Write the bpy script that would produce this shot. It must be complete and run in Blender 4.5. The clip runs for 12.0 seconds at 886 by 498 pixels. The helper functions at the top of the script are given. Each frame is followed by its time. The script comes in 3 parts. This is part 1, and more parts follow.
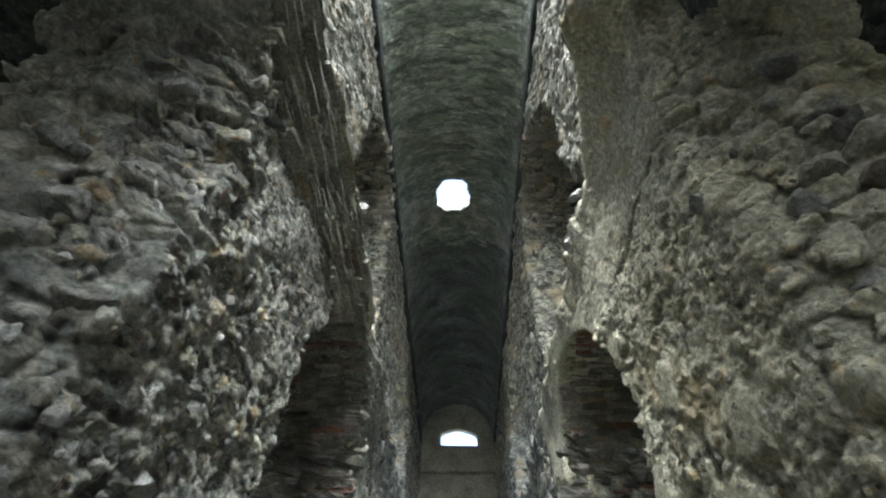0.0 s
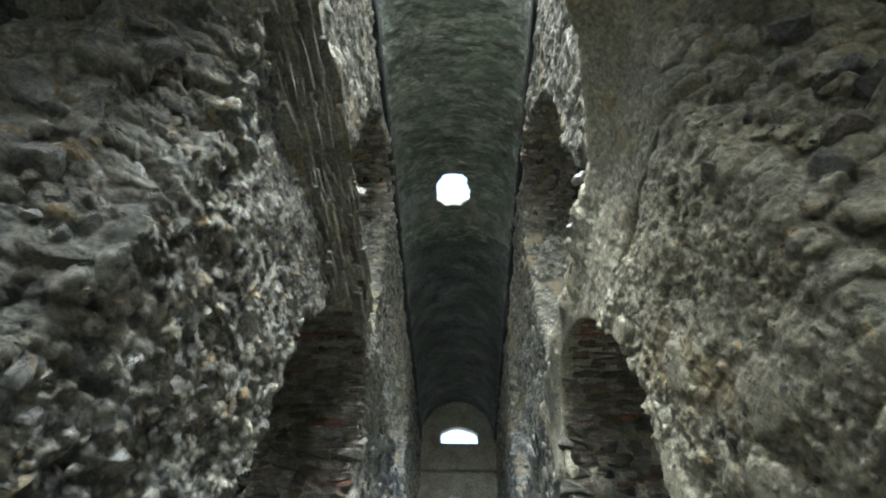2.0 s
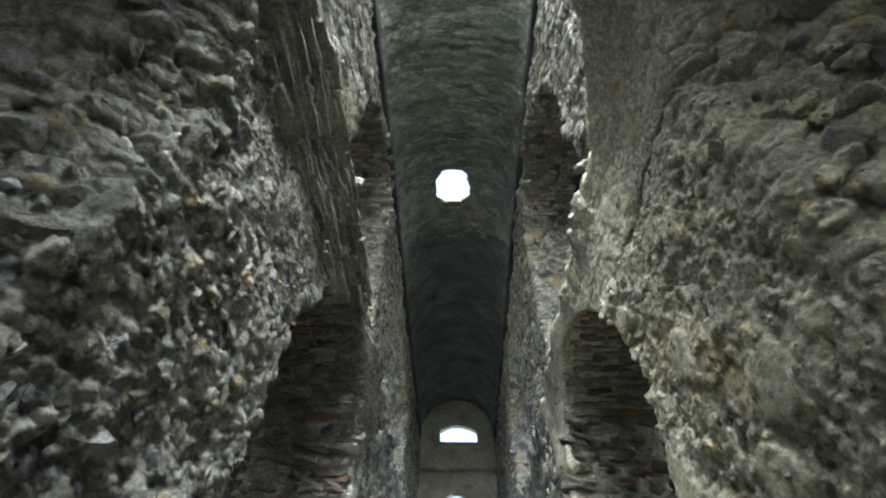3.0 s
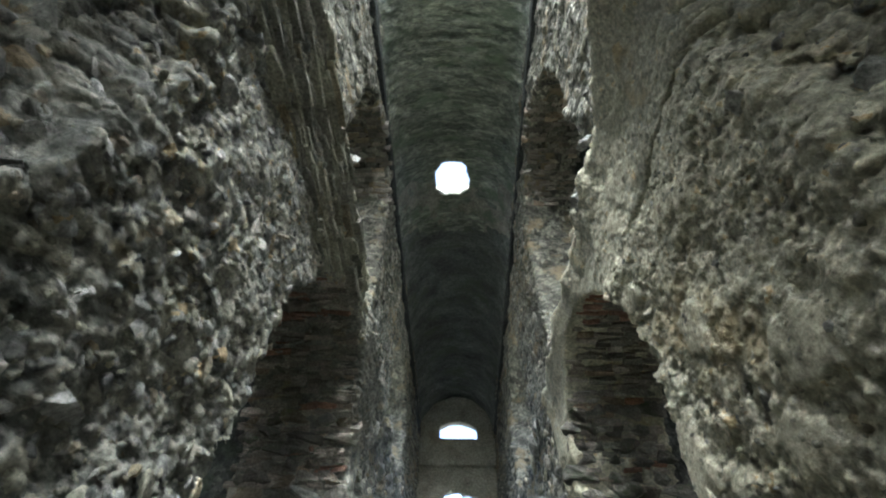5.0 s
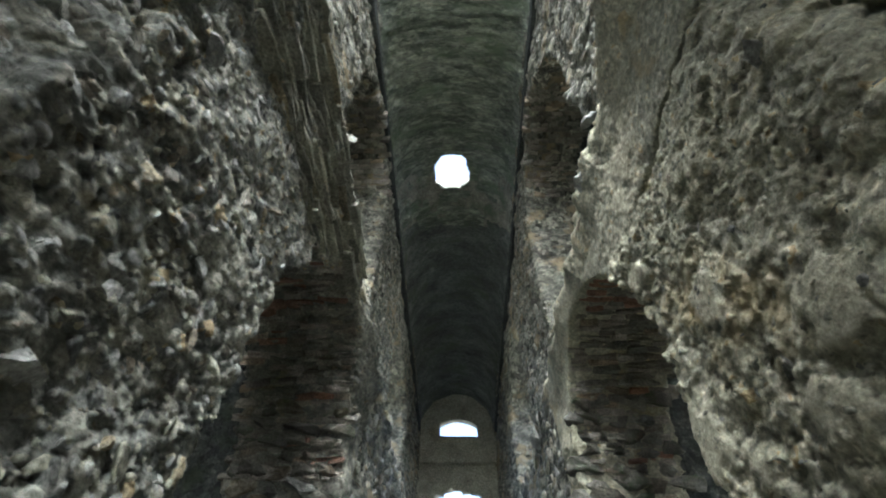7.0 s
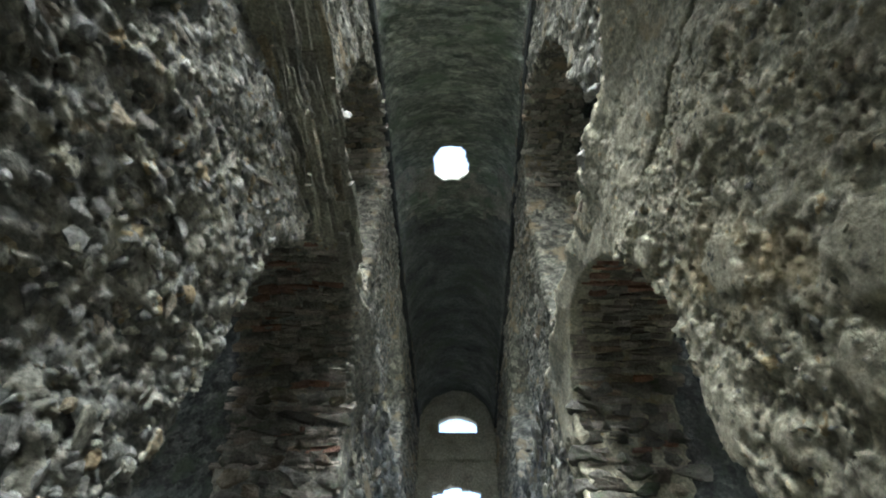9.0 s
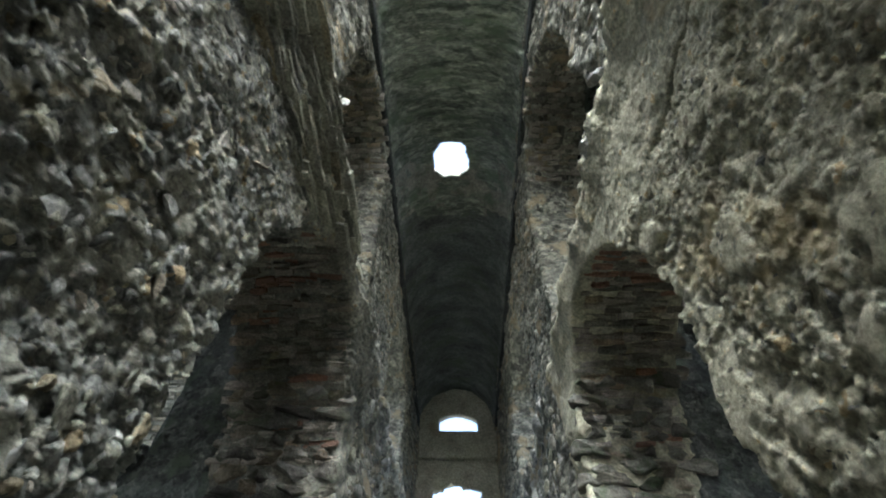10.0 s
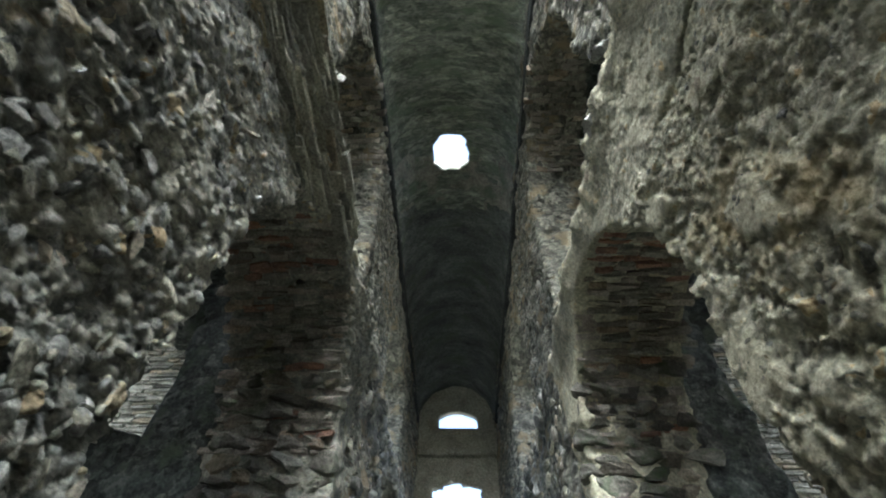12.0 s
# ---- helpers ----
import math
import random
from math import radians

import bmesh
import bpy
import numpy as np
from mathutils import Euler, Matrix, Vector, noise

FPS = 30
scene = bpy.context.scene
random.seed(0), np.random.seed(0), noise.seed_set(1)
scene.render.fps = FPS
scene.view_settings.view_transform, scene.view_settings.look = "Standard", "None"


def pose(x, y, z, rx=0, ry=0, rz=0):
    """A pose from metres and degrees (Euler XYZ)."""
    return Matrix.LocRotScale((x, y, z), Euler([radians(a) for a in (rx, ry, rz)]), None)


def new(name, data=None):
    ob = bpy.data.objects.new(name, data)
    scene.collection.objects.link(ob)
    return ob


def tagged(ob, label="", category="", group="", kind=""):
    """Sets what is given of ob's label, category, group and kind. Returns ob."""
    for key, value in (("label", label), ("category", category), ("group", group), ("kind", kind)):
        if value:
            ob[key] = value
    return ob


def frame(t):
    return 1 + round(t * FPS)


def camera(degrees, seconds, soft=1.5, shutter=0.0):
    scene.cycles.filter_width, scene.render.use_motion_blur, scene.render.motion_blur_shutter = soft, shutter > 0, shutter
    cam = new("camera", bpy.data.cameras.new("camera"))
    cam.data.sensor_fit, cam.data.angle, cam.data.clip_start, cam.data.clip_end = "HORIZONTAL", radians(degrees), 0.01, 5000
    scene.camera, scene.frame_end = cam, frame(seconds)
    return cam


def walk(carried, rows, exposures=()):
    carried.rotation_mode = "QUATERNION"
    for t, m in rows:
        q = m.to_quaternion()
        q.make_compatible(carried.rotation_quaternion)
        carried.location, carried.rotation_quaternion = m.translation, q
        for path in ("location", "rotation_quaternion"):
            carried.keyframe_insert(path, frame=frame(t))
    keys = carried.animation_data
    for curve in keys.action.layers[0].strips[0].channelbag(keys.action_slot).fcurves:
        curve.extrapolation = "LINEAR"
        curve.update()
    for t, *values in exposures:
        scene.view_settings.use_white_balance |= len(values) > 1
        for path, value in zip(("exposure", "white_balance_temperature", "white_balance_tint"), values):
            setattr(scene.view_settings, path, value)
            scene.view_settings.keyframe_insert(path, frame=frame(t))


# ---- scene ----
cam = camera(90.0, 12.0, soft=2.0)
METRES, EYE, TILT, LEAN, TURN = 1.9, 1.6, 51.90, -1.09, 1.39
ROWS = [
    (0.0, 0.0000, 0.0000, 0.0000, 0.00, 0.00, -0.00),
    (0.5, 0.0005, 0.0140, -0.0178, 0.01, 0.00, 0.03),
    (1.0, 0.0005, 0.0313, -0.0402, 0.02, 0.03, 0.08),
    (1.5, 0.0018, 0.0498, -0.0637, 0.02, 0.04, 0.05),
    (2.0, 0.0027, 0.0690, -0.0886, 0.01, 0.05, 0.05),
    (2.5, 0.0042, 0.0901, -0.1160, -0.02, 0.05, -0.00),
    (3.0, 0.0052, 0.1117, -0.1434, -0.03, 0.05, 0.00),
    (5.0, 0.0095, 0.1987, -0.2534, -0.07, 0.06, 0.00),
    (5.5, 0.0100, 0.2160, -0.2754, -0.06, 0.07, 0.05),
    (6.0, 0.0113, 0.2359, -0.3012, -0.10, 0.07, 0.02),
    (6.5, 0.0113, 0.2535, -0.3238, -0.06, 0.11, 0.13),
    (7.0, 0.0126, 0.2748, -0.3508, -0.07, 0.11, 0.13),
    (9.0, 0.0181, 0.3594, -0.4577, -0.15, 0.07, 0.14),
    (9.5, 0.0188, 0.3826, -0.4874, -0.14, 0.08, 0.20),
    (10.0, 0.0193, 0.4035, -0.5142, -0.13, 0.10, 0.23),
    (10.5, 0.0204, 0.4239, -0.5406, -0.13, 0.12, 0.21),
    (11.0, 0.0211, 0.4444, -0.5667, -0.13, 0.12, 0.23),
    (11.5, 0.0217, 0.4638, -0.5912, -0.13, 0.12, 0.23),
    (12.0, 0.0227, 0.4792, -0.6109, -0.14, 0.12, 0.20),
]
walk(cam, [(t, pose(0, 0, EYE, TILT, LEAN, TURN) @ pose(METRES * x, METRES * y, METRES * z, 90 + pitch, roll, yaw)) for t, x, y, z, yaw, pitch, roll in ROWS],
     [(0.0, 3.7, 5320, 2), (12.0, 3.46, 5360, 2)])


# ---- light ----
SUN_UP, SUN_ROUND = 46.0, 180.0
world = bpy.data.worlds.new("overcast_sky")
scene.world = world
world.use_nodes = True
wn, wl = world.node_tree.nodes, world.node_tree.links
sky = wn.new("ShaderNodeTexSky")
sky.sky_type, sky.sun_disc = "NISHITA", False
sky.sun_elevation, sky.sun_rotation = radians(SUN_UP), radians(SUN_ROUND)
sky.air_density, sky.dust_density, sky.ozone_density = 0.5, 8.0, 0.3
wl.new(sky.outputs[0], wn["Background"].inputs[0])
wn["Background"].inputs[1].default_value = 0.15
sun = new("sun", bpy.data.lights.new("sun", "SUN"))
sun.data.energy, sun.data.angle, sun.data.color = 0.85, radians(24), (1.0, 0.98, 0.95)
sun.matrix_world = pose(0, 0, 30, 90 - SUN_UP, 0, 180 - SUN_ROUND)


# ---- materials ----
import itertools

def surface(name, dark, mid, light, scale=3.0, rough=0.92, bump=0.6, fine=38.0, tint=None, tint_at=0.58, shift=0.0, moss=None, stretch=None, cells=0.0, contrast=0.5, stones=0.0):
    """Rough mineral surface: three colours in a broad pattern, a fine grain over it, stains and relief."""
    m = bpy.data.materials.new(name)
    m.use_nodes = True
    n, l = m.node_tree.nodes, m.node_tree.links
    bsdf = n["Principled BSDF"]
    bsdf.inputs["Roughness"].default_value = rough
    bsdf.inputs["Specular IOR Level"].default_value = 0.12
    geo = n.new("ShaderNodeNewGeometry")
    spot = geo.outputs["Position"]
    if stretch:
        mul = n.new("ShaderNodeVectorMath")
        mul.operation = "MULTIPLY"
        mul.inputs[1].default_value = stretch
        l.new(spot, mul.inputs[0])
        spot = mul.outputs[0]

    def noise_at(s, detail=6.0, r=0.6, where=None):
        t = n.new("ShaderNodeTexNoise")
        t.inputs["Scale"].default_value, t.inputs["Detail"].default_value, t.inputs["Roughness"].default_value = s, detail, r
        l.new(where or spot, t.inputs["Vector"])
        return t.outputs["Fac"]

    def mix(fac, a, b, kind="MIX"):
        x = n.new("ShaderNodeMix")
        x.data_type, x.blend_type = "RGBA", kind
        for sock, v in ((x.inputs[0], fac), (x.inputs[6], a), (x.inputs[7], b)):
            if isinstance(v, (int, float)):
                sock.default_value = v
            elif isinstance(v, tuple):
                sock.default_value = (*v, 1)
            else:
                l.new(v, sock)
        return x.outputs[2]

    def ramp(src, stops):
        r = n.new("ShaderNodeValToRGB")
        while len(r.color_ramp.elements) < len(stops):
            r.color_ramp.elements.new(0.5)
        for e, (p, c) in zip(r.color_ramp.elements, stops):
            e.position, e.color = p, (*c, 1)
        l.new(src, r.inputs[0])
        return r.outputs[0]

    broad = noise_at(scale)
    grain = noise_at(fine, 8.0, 0.7)
    c = ramp(broad, [(0.3, dark), (0.5, mid), (0.7, light)])
    g = ramp(grain, [(0.3, (0.35, 0.35, 0.36)), (0.52, (0.95, 0.95, 0.95)), (0.72, (1.6, 1.58, 1.52))])
    c = mix(0.85, c, g, "MULTIPLY")
    lump = None
    if stones:
        # every stone of the built relief has a tone of its own, some pale, some rusty
        at = n.new("ShaderNodeAttribute")
        at.attribute_name = "stone_tone"
        own = ramp(at.outputs["Fac"], [(0.0, (0.6, 0.62, 0.63)), (0.35, (0.86, 0.87, 0.86)), (0.7, (1.1, 1.08, 1.02)), (0.88, (1.22, 1.2, 1.12)), (0.93, (1.5, 1.51, 1.46)), (0.955, (1.5, 1.48, 1.4)), (0.965, (1.35, 1.1, 0.76)), (1.0, (1.2, 0.98, 0.7))])
        c = mix(stones, c, own, "MULTIPLY")
    if cells:
        # stones of the core, each with its own shade and height, in two sizes
        wob = n.new("ShaderNodeTexNoise")
        wob.inputs["Scale"].default_value, wob.inputs["Detail"].default_value = cells * 1.3, 3.0
        l.new(spot, wob.inputs["Vector"])
        off = n.new("ShaderNodeVectorMath")
        off.operation = "MULTIPLY_ADD"
        off.inputs[1].default_value = (0.9 / cells,) * 3
        l.new(wob.outputs["Color"], off.inputs[0])
        l.new(spot, off.inputs[2])
        heights = []
        for size, share in ((cells, 1.0), (cells * 2.3, 0.7)):
            vo = n.new("ShaderNodeTexVoronoi")
            vo.inputs["Scale"].default_value = size
            l.new(off.outputs[0], vo.inputs["Vector"])
            sep = n.new("ShaderNodeSeparateColor")
            l.new(vo.outputs["Color"], sep.inputs[0])
            lo, hi = 1 - contrast * share, 1 + contrast * share * 0.9
            shade = ramp(sep.outputs[0], [(0.1, (lo, lo, lo)), (0.6, (1, 1, 1)), (0.95, (hi, hi, hi * 0.96))])
            c = mix(1.0, c, shade, "MULTIPLY")
            dome = n.new("ShaderNodeMath")
            dome.operation = "MULTIPLY_ADD"
            dome.inputs[1].default_value = -0.8
            l.new(vo.outputs["Distance"], dome.inputs[0])
            l.new(sep.outputs[1], dome.inputs[2])
            heights.append((dome.outputs[0], size))
        lump = heights
    if tint:
        mask = ramp(noise_at(scale * 0.55, 5.0, 0.65), [(tint_at, (0, 0, 0)), (tint_at + 0.1, (1, 1, 1))])
        c = mix(mask, c, mix(grain, (tint[0] * 0.5, tint[1] * 0.5, tint[2] * 0.5), tint))
    if moss:
        mask = ramp(noise_at(scale * 0.9, 7.0, 0.7), [(0.52, (0, 0, 0)), (0.66, (1, 1, 1))])
        c = mix(mask, c, moss)
    if shift:
        info = n.new("ShaderNodeObjectInfo")
        h = n.new("ShaderNodeHueSaturation")
        mr = n.new("ShaderNodeMapRange")
        mr.inputs["To Min"].default_value, mr.inputs["To Max"].default_value = 1 - shift, 1 + shift
        ad = n.new("ShaderNodeMath")
        ad.operation = "ADD"
        l.new(info.outputs["Random"], ad.inputs[0])
        l.new(geo.outputs["Random Per Island"], ad.inputs[1])
        fr = n.new("ShaderNodeMath")
        fr.operation = "FRACT"
        l.new(ad.outputs[0], fr.inputs[0])
        l.new(fr.outputs[0], mr.inputs["Value"])
        l.new(mr.outputs[0], h.inputs["Value"])
        l.new(c, h.inputs["Color"])
        c = h.outputs[0]
        warm = n.new("ShaderNodeMath")
        warm.operation = "MULTIPLY"
        warm.inputs[1].default_value = 7.31
        l.new(fr.outputs[0], warm.inputs[0])
        fr2 = n.new("ShaderNodeMath")
        fr2.operation = "FRACT"
        l.new(warm.outputs[0], fr2.inputs[0])
        sel = ramp(fr2.outputs[0], [(0.8, (0, 0, 0)), (0.95, (1, 1, 1))])
        c = mix(sel, c, mix(1.0, c, (1.1, 0.98, 0.84), "MULTIPLY"))
    l.new(c, bsdf.inputs["Base Color"])
    b1 = n.new("ShaderNodeBump")
    b1.inputs["Strength"].default_value, b1.inputs["Distance"].default_value = bump, 0.036
    l.new(noise_at(fine * 0.45, 9.0, 0.68), b1.inputs["Height"])
    b2 = n.new("ShaderNodeBump")
    b2.inputs["Strength"].default_value, b2.inputs["Distance"].default_value = bump, 0.013
    l.new(noise_at(fine * 1.9, 6.0, 0.7), b2.inputs["Height"])
    last = b1
    for height, size in lump or ():
        b3 = n.new("ShaderNodeBump")
        b3.inputs["Strength"].default_value, b3.inputs["Distance"].default_value = 0.7, 0.24 / size
        l.new(height, b3.inputs["Height"])
        l.new(last.outputs[0], b3.inputs["Normal"])
        last = b3
    l.new(last.outputs[0], b2.inputs["Normal"])
    l.new(b2.outputs[0], bsdf.inputs["Normal"])
    return m


RUBBLE = surface("rubble_core", (0.15, 0.152, 0.132), (0.25, 0.25, 0.213), (0.35, 0.347, 0.292), 2.2, tint=(0.34, 0.31, 0.18), tint_at=0.62, bump=0.9, stretch=(1.0, 0.7, 1.2), stones=1.0)
MORTAR = surface("lime_mortar", (0.295, 0.285, 0.215), (0.4, 0.388, 0.29), (0.49, 0.472, 0.355), 1.6, fine=30.0, tint=(0.44, 0.37, 0.21), tint_at=0.58, bump=1.0, stones=0.75)
UPPER = surface("upper_masonry", (0.11, 0.112, 0.092), (0.2, 0.2, 0.165), (0.31, 0.305, 0.25), 3.0, fine=26.0, tint=(0.34, 0.29, 0.185), tint_at=0.53, stretch=(1.0, 0.5, 1.4), bump=1.0, cells=8.0, contrast=0.5)
VAULT = surface("mossy_vault", (0.155, 0.17, 0.14), (0.245, 0.265, 0.22), (0.33, 0.35, 0.295), 1.3, fine=16.0, moss=(0.16, 0.195, 0.135), stretch=(0.45, 1.5, 0.45), bump=0.9, cells=6.0, contrast=0.3)
END = surface("end_wall_plaster", (0.3, 0.29, 0.23), (0.42, 0.41, 0.33), (0.52, 0.51, 0.42), 1.5, fine=14.0)
GREY_STONE = surface("grey_stone", (0.15, 0.154, 0.138), (0.25, 0.252, 0.222), (0.35, 0.35, 0.31), 6.0, fine=45.0, shift=0.4, bump=1.0)
PALE_STONE = surface("pale_stone", (0.24, 0.24, 0.215), (0.33, 0.33, 0.298), (0.43, 0.428, 0.39), 6.0, fine=40.0, shift=0.15)
MOSSY_STONE = surface("mossy_stone", (0.1, 0.1, 0.085), (0.17, 0.165, 0.138), (0.25, 0.24, 0.2), 3.0, fine=34.0, tint=(0.26, 0.17, 0.09), tint_at=0.62, moss=(0.09, 0.115, 0.065), shift=0.35, bump=1.0)
TAN_STONE = surface("tan_stone", (0.19, 0.188, 0.145), (0.29, 0.287, 0.22), (0.4, 0.395, 0.3), 5.0, fine=40.0, shift=0.3, bump=1.0)
UPPER_STONE = surface("weathered_stone", (0.12, 0.122, 0.1), (0.22, 0.22, 0.18), (0.34, 0.335, 0.28), 5.0, fine=34.0, shift=0.5, bump=1.0)
ORANGE_STONE = surface("orange_stone", (0.22, 0.13, 0.06), (0.34, 0.21, 0.1), (0.45, 0.3, 0.17), 6.0)
BRICK = surface("dark_brick", (0.16, 0.152, 0.127), (0.28, 0.258, 0.214), (0.39, 0.355, 0.294), 4.0, fine=40.0, shift=0.4, bump=1.0)
RED_BRICK = surface("red_brick", (0.16, 0.11, 0.085), (0.26, 0.165, 0.12), (0.35, 0.23, 0.165), 6.0, fine=40.0, shift=0.2, bump=1.0)
DUSTY_BRICK = surface("dusty_brick", (0.17, 0.168, 0.138), (0.265, 0.26, 0.212), (0.37, 0.362, 0.295), 5.0, fine=40.0, shift=0.35, bump=1.0)
# dark plaster, its colour lowered further to stand in for the rooms' shade
DARK_PLASTER = surface("dim_room_plaster", (0.04, 0.046, 0.043), (0.075, 0.082, 0.076), (0.125, 0.13, 0.118), 2.6, fine=20.0, moss=(0.07, 0.085, 0.06), bump=0.9, cells=9.0, contrast=0.4)
PATCHED = surface("pale_vault_plaster", (0.17, 0.17, 0.14), (0.28, 0.275, 0.225), (0.38, 0.37, 0.3), 1.8, fine=18.0, moss=(0.15, 0.175, 0.125), bump=0.9)
DARK_VAULT = surface("dark_vault_plaster", (0.09, 0.098, 0.09), (0.16, 0.172, 0.156), (0.25, 0.262, 0.236), 1.6, fine=18.0, stretch=(0.6, 1.2, 0.6), moss=(0.12, 0.14, 0.1), bump=0.8)
# near-black colour that paints the shadow line under the vault
GAP_BLACK = surface("shadow_gap_black", (0.03, 0.033, 0.03), (0.05, 0.054, 0.05), (0.085, 0.09, 0.08), 3.0, fine=24.0)
EARTH = surface("damp_earth_floor", (0.12, 0.116, 0.098), (0.18, 0.175, 0.148), (0.24, 0.234, 0.2), 0.8, fine=12.0)


# ---- numbers in space ----
LATTICE = np.random.RandomState(7).rand(48, 48, 48).astype(np.float32)


def value_noise(p, f, seed=0):
    """Smooth value noise in -1..1 at f cells a metre; p is an (n, 3) array."""
    q = (p * f + np.array([11.3, 5.7, 23.9]) * (seed + 1)).astype(np.float32)
    i = np.floor(q).astype(np.int32)
    w = (q - i).astype(np.float32)
    w = w * w * (3 - 2 * w)
    i0, i1 = i % 48, (i + 1) % 48
    (x0, y0, z0), (x1, y1, z1) = i0.T, i1.T
    a, b, c = w.T
    low = (LATTICE[x0, y0, z0] * (1 - a) + LATTICE[x1, y0, z0] * a) * (1 - b) + (LATTICE[x0, y1, z0] * (1 - a) + LATTICE[x1, y1, z0] * a) * b
    high = (LATTICE[x0, y0, z1] * (1 - a) + LATTICE[x1, y0, z1] * a) * (1 - b) + (LATTICE[x0, y1, z1] * (1 - a) + LATTICE[x1, y1, z1] * a) * b
    return (low * (1 - c) + high * c) * 2 - 1


JITTER = np.random.RandomState(11).rand(48, 48, 48, 4).astype(np.float32)


def stone_cells(p, f, seed=0, warp=0.35):
    """Irregular cells at f a metre: a random value for each cell, the distance to its border (0 at the joint, 1 well inside) and the height of its tilted face."""
    q = (p * f + np.array([3.1, 17.7, 8.3]) * (seed + 1)).astype(np.float32)
    q = q + warp * np.stack([value_noise(p, f * 0.8, seed + 91 + k) for k in range(3)], 1).astype(np.float32)
    base = np.floor(q - 0.5).astype(np.int32)
    first, second, tone, tilt = np.full(len(q), 9.0, np.float32), np.full(len(q), 9.0, np.float32), np.zeros(len(q), np.float32), np.zeros(len(q), np.float32)
    for o in itertools.product((0, 1), repeat=3):
        cell = base + np.array(o, np.int32)
        j = JITTER[cell[:, 0] % 48, cell[:, 1] % 48, cell[:, 2] % 48]
        arm = q - cell - 0.5 - 0.75 * (j[:, :3] - 0.5)
        away = np.sqrt((arm ** 2).sum(1))
        lean = (arm * (np.modf(j[:, :3] * 7.3)[0] - 0.5)).sum(1)
        closer = away < first
        second = np.where(closer, first, np.minimum(second, away))
        first, tone, tilt = np.where(closer, away, first), np.where(closer, j[:, 3], tone), np.where(closer, lean, tilt)
    return tone, np.clip((second - first) / 0.22, 0, 1), tilt


def surface_net(f, origin, h):
    """Vertices and quads of the zero level of the grid f (negative is solid), with its first node at origin and step h."""
    f = np.where(np.abs(f) < 1e-5, 1e-5, f).astype(np.float32)
    s = f < 0
    nx, ny, nz = f.shape
    corner = [(i, j, k) for i in (0, 1) for j in (0, 1) for k in (0, 1)]
    count = np.zeros((nx - 1, ny - 1, nz - 1), np.int8)
    for i, j, k in corner:
        count += s[i:nx - 1 + i, j:ny - 1 + j, k:nz - 1 + k]
    cells = np.argwhere((count > 0) & (count < 8))
    if not len(cells):
        return np.zeros((0, 3)), np.zeros((0, 4), int)
    val = np.stack([f[cells[:, 0] + i, cells[:, 1] + j, cells[:, 2] + k] for i, j, k in corner], 1)
    total, hits = np.zeros((len(cells), 3)), np.zeros(len(cells))
    for a in range(8):
        for b in range(a + 1, 8):
            ca, cb = np.array(corner[a]), np.array(corner[b])
            if np.abs(ca - cb).sum() != 1:
                continue
            cross = (val[:, a] < 0) != (val[:, b] < 0)
            t = val[:, a] / np.where(cross, val[:, a] - val[:, b], 1)
            total += np.where(cross[:, None], ca + t[:, None] * (cb - ca), 0)
            hits += cross
    verts = np.array(origin) + (cells + total / hits[:, None]) * h
    index = np.full(count.shape, -1, np.int64)
    index[tuple(cells.T)] = np.arange(len(cells))
    quads = []
    for ax in range(3):
        u, v = (ax + 1) % 3, (ax + 2) % 3
        lo, hi = [slice(None)] * 3, [slice(None)] * 3
        lo[ax], hi[ax] = slice(0, -1), slice(1, None)
        at = np.argwhere(s[tuple(lo)] != s[tuple(hi)])
        at = at[(at[:, u] > 0) & (at[:, v] > 0) & (at[:, u] < f.shape[u] - 1) & (at[:, v] < f.shape[v] - 1)]
        du, dv = np.eye(3, dtype=int)[u], np.eye(3, dtype=int)[v]
        q = np.stack([index[tuple((at - d).T)] for d in (du + dv, dv, du * 0, du)], 1)
        q = np.where(s[tuple(at.T)][:, None], q, q[:, ::-1])
        quads.append(q)
    quads = np.concatenate(quads)
    return verts, quads[(quads >= 0).all(1)]


def grid_mesh(name, blocks, material, smooth=True):
    """One mesh object from blocks of (vertices, quads)."""
    vs, fs, base = [], [], 0
    for v, q in blocks:
        vs.append(v), fs.append(q + base)
        base += len(v)
    v, q = np.concatenate(vs), np.concatenate(fs)
    me = bpy.data.meshes.new(name)
    me.vertices.add(len(v)), me.loops.add(q.size), me.polygons.add(len(q))
    me.vertices.foreach_set("co", v.astype(np.float32).ravel())
    me.loops.foreach_set("vertex_index", q.astype(np.int32).ravel())
    me.polygons.foreach_set("loop_start", np.arange(0, q.size, q.shape[1], dtype=np.int32))
    me.update(calc_edges=True)
    me.polygons.foreach_set("use_smooth", np.full(len(q), smooth))
    for m in material if isinstance(material, (list, tuple)) else [material]:
        me.materials.append(m)
    return new(name, me)


def part(name, bm, material, parent, label=""):
    me = bpy.data.meshes.new(name)
    bm.to_mesh(me)
    bm.free()
    me.materials.append(material)
    ob = new(name, me)
    ob.parent = parent
    return tagged(ob, label)


# ---- the two side walls ----
FLOOR_Z, LEDGE_Z, CORNICE_Z = 0.0, 5.92, 11.9
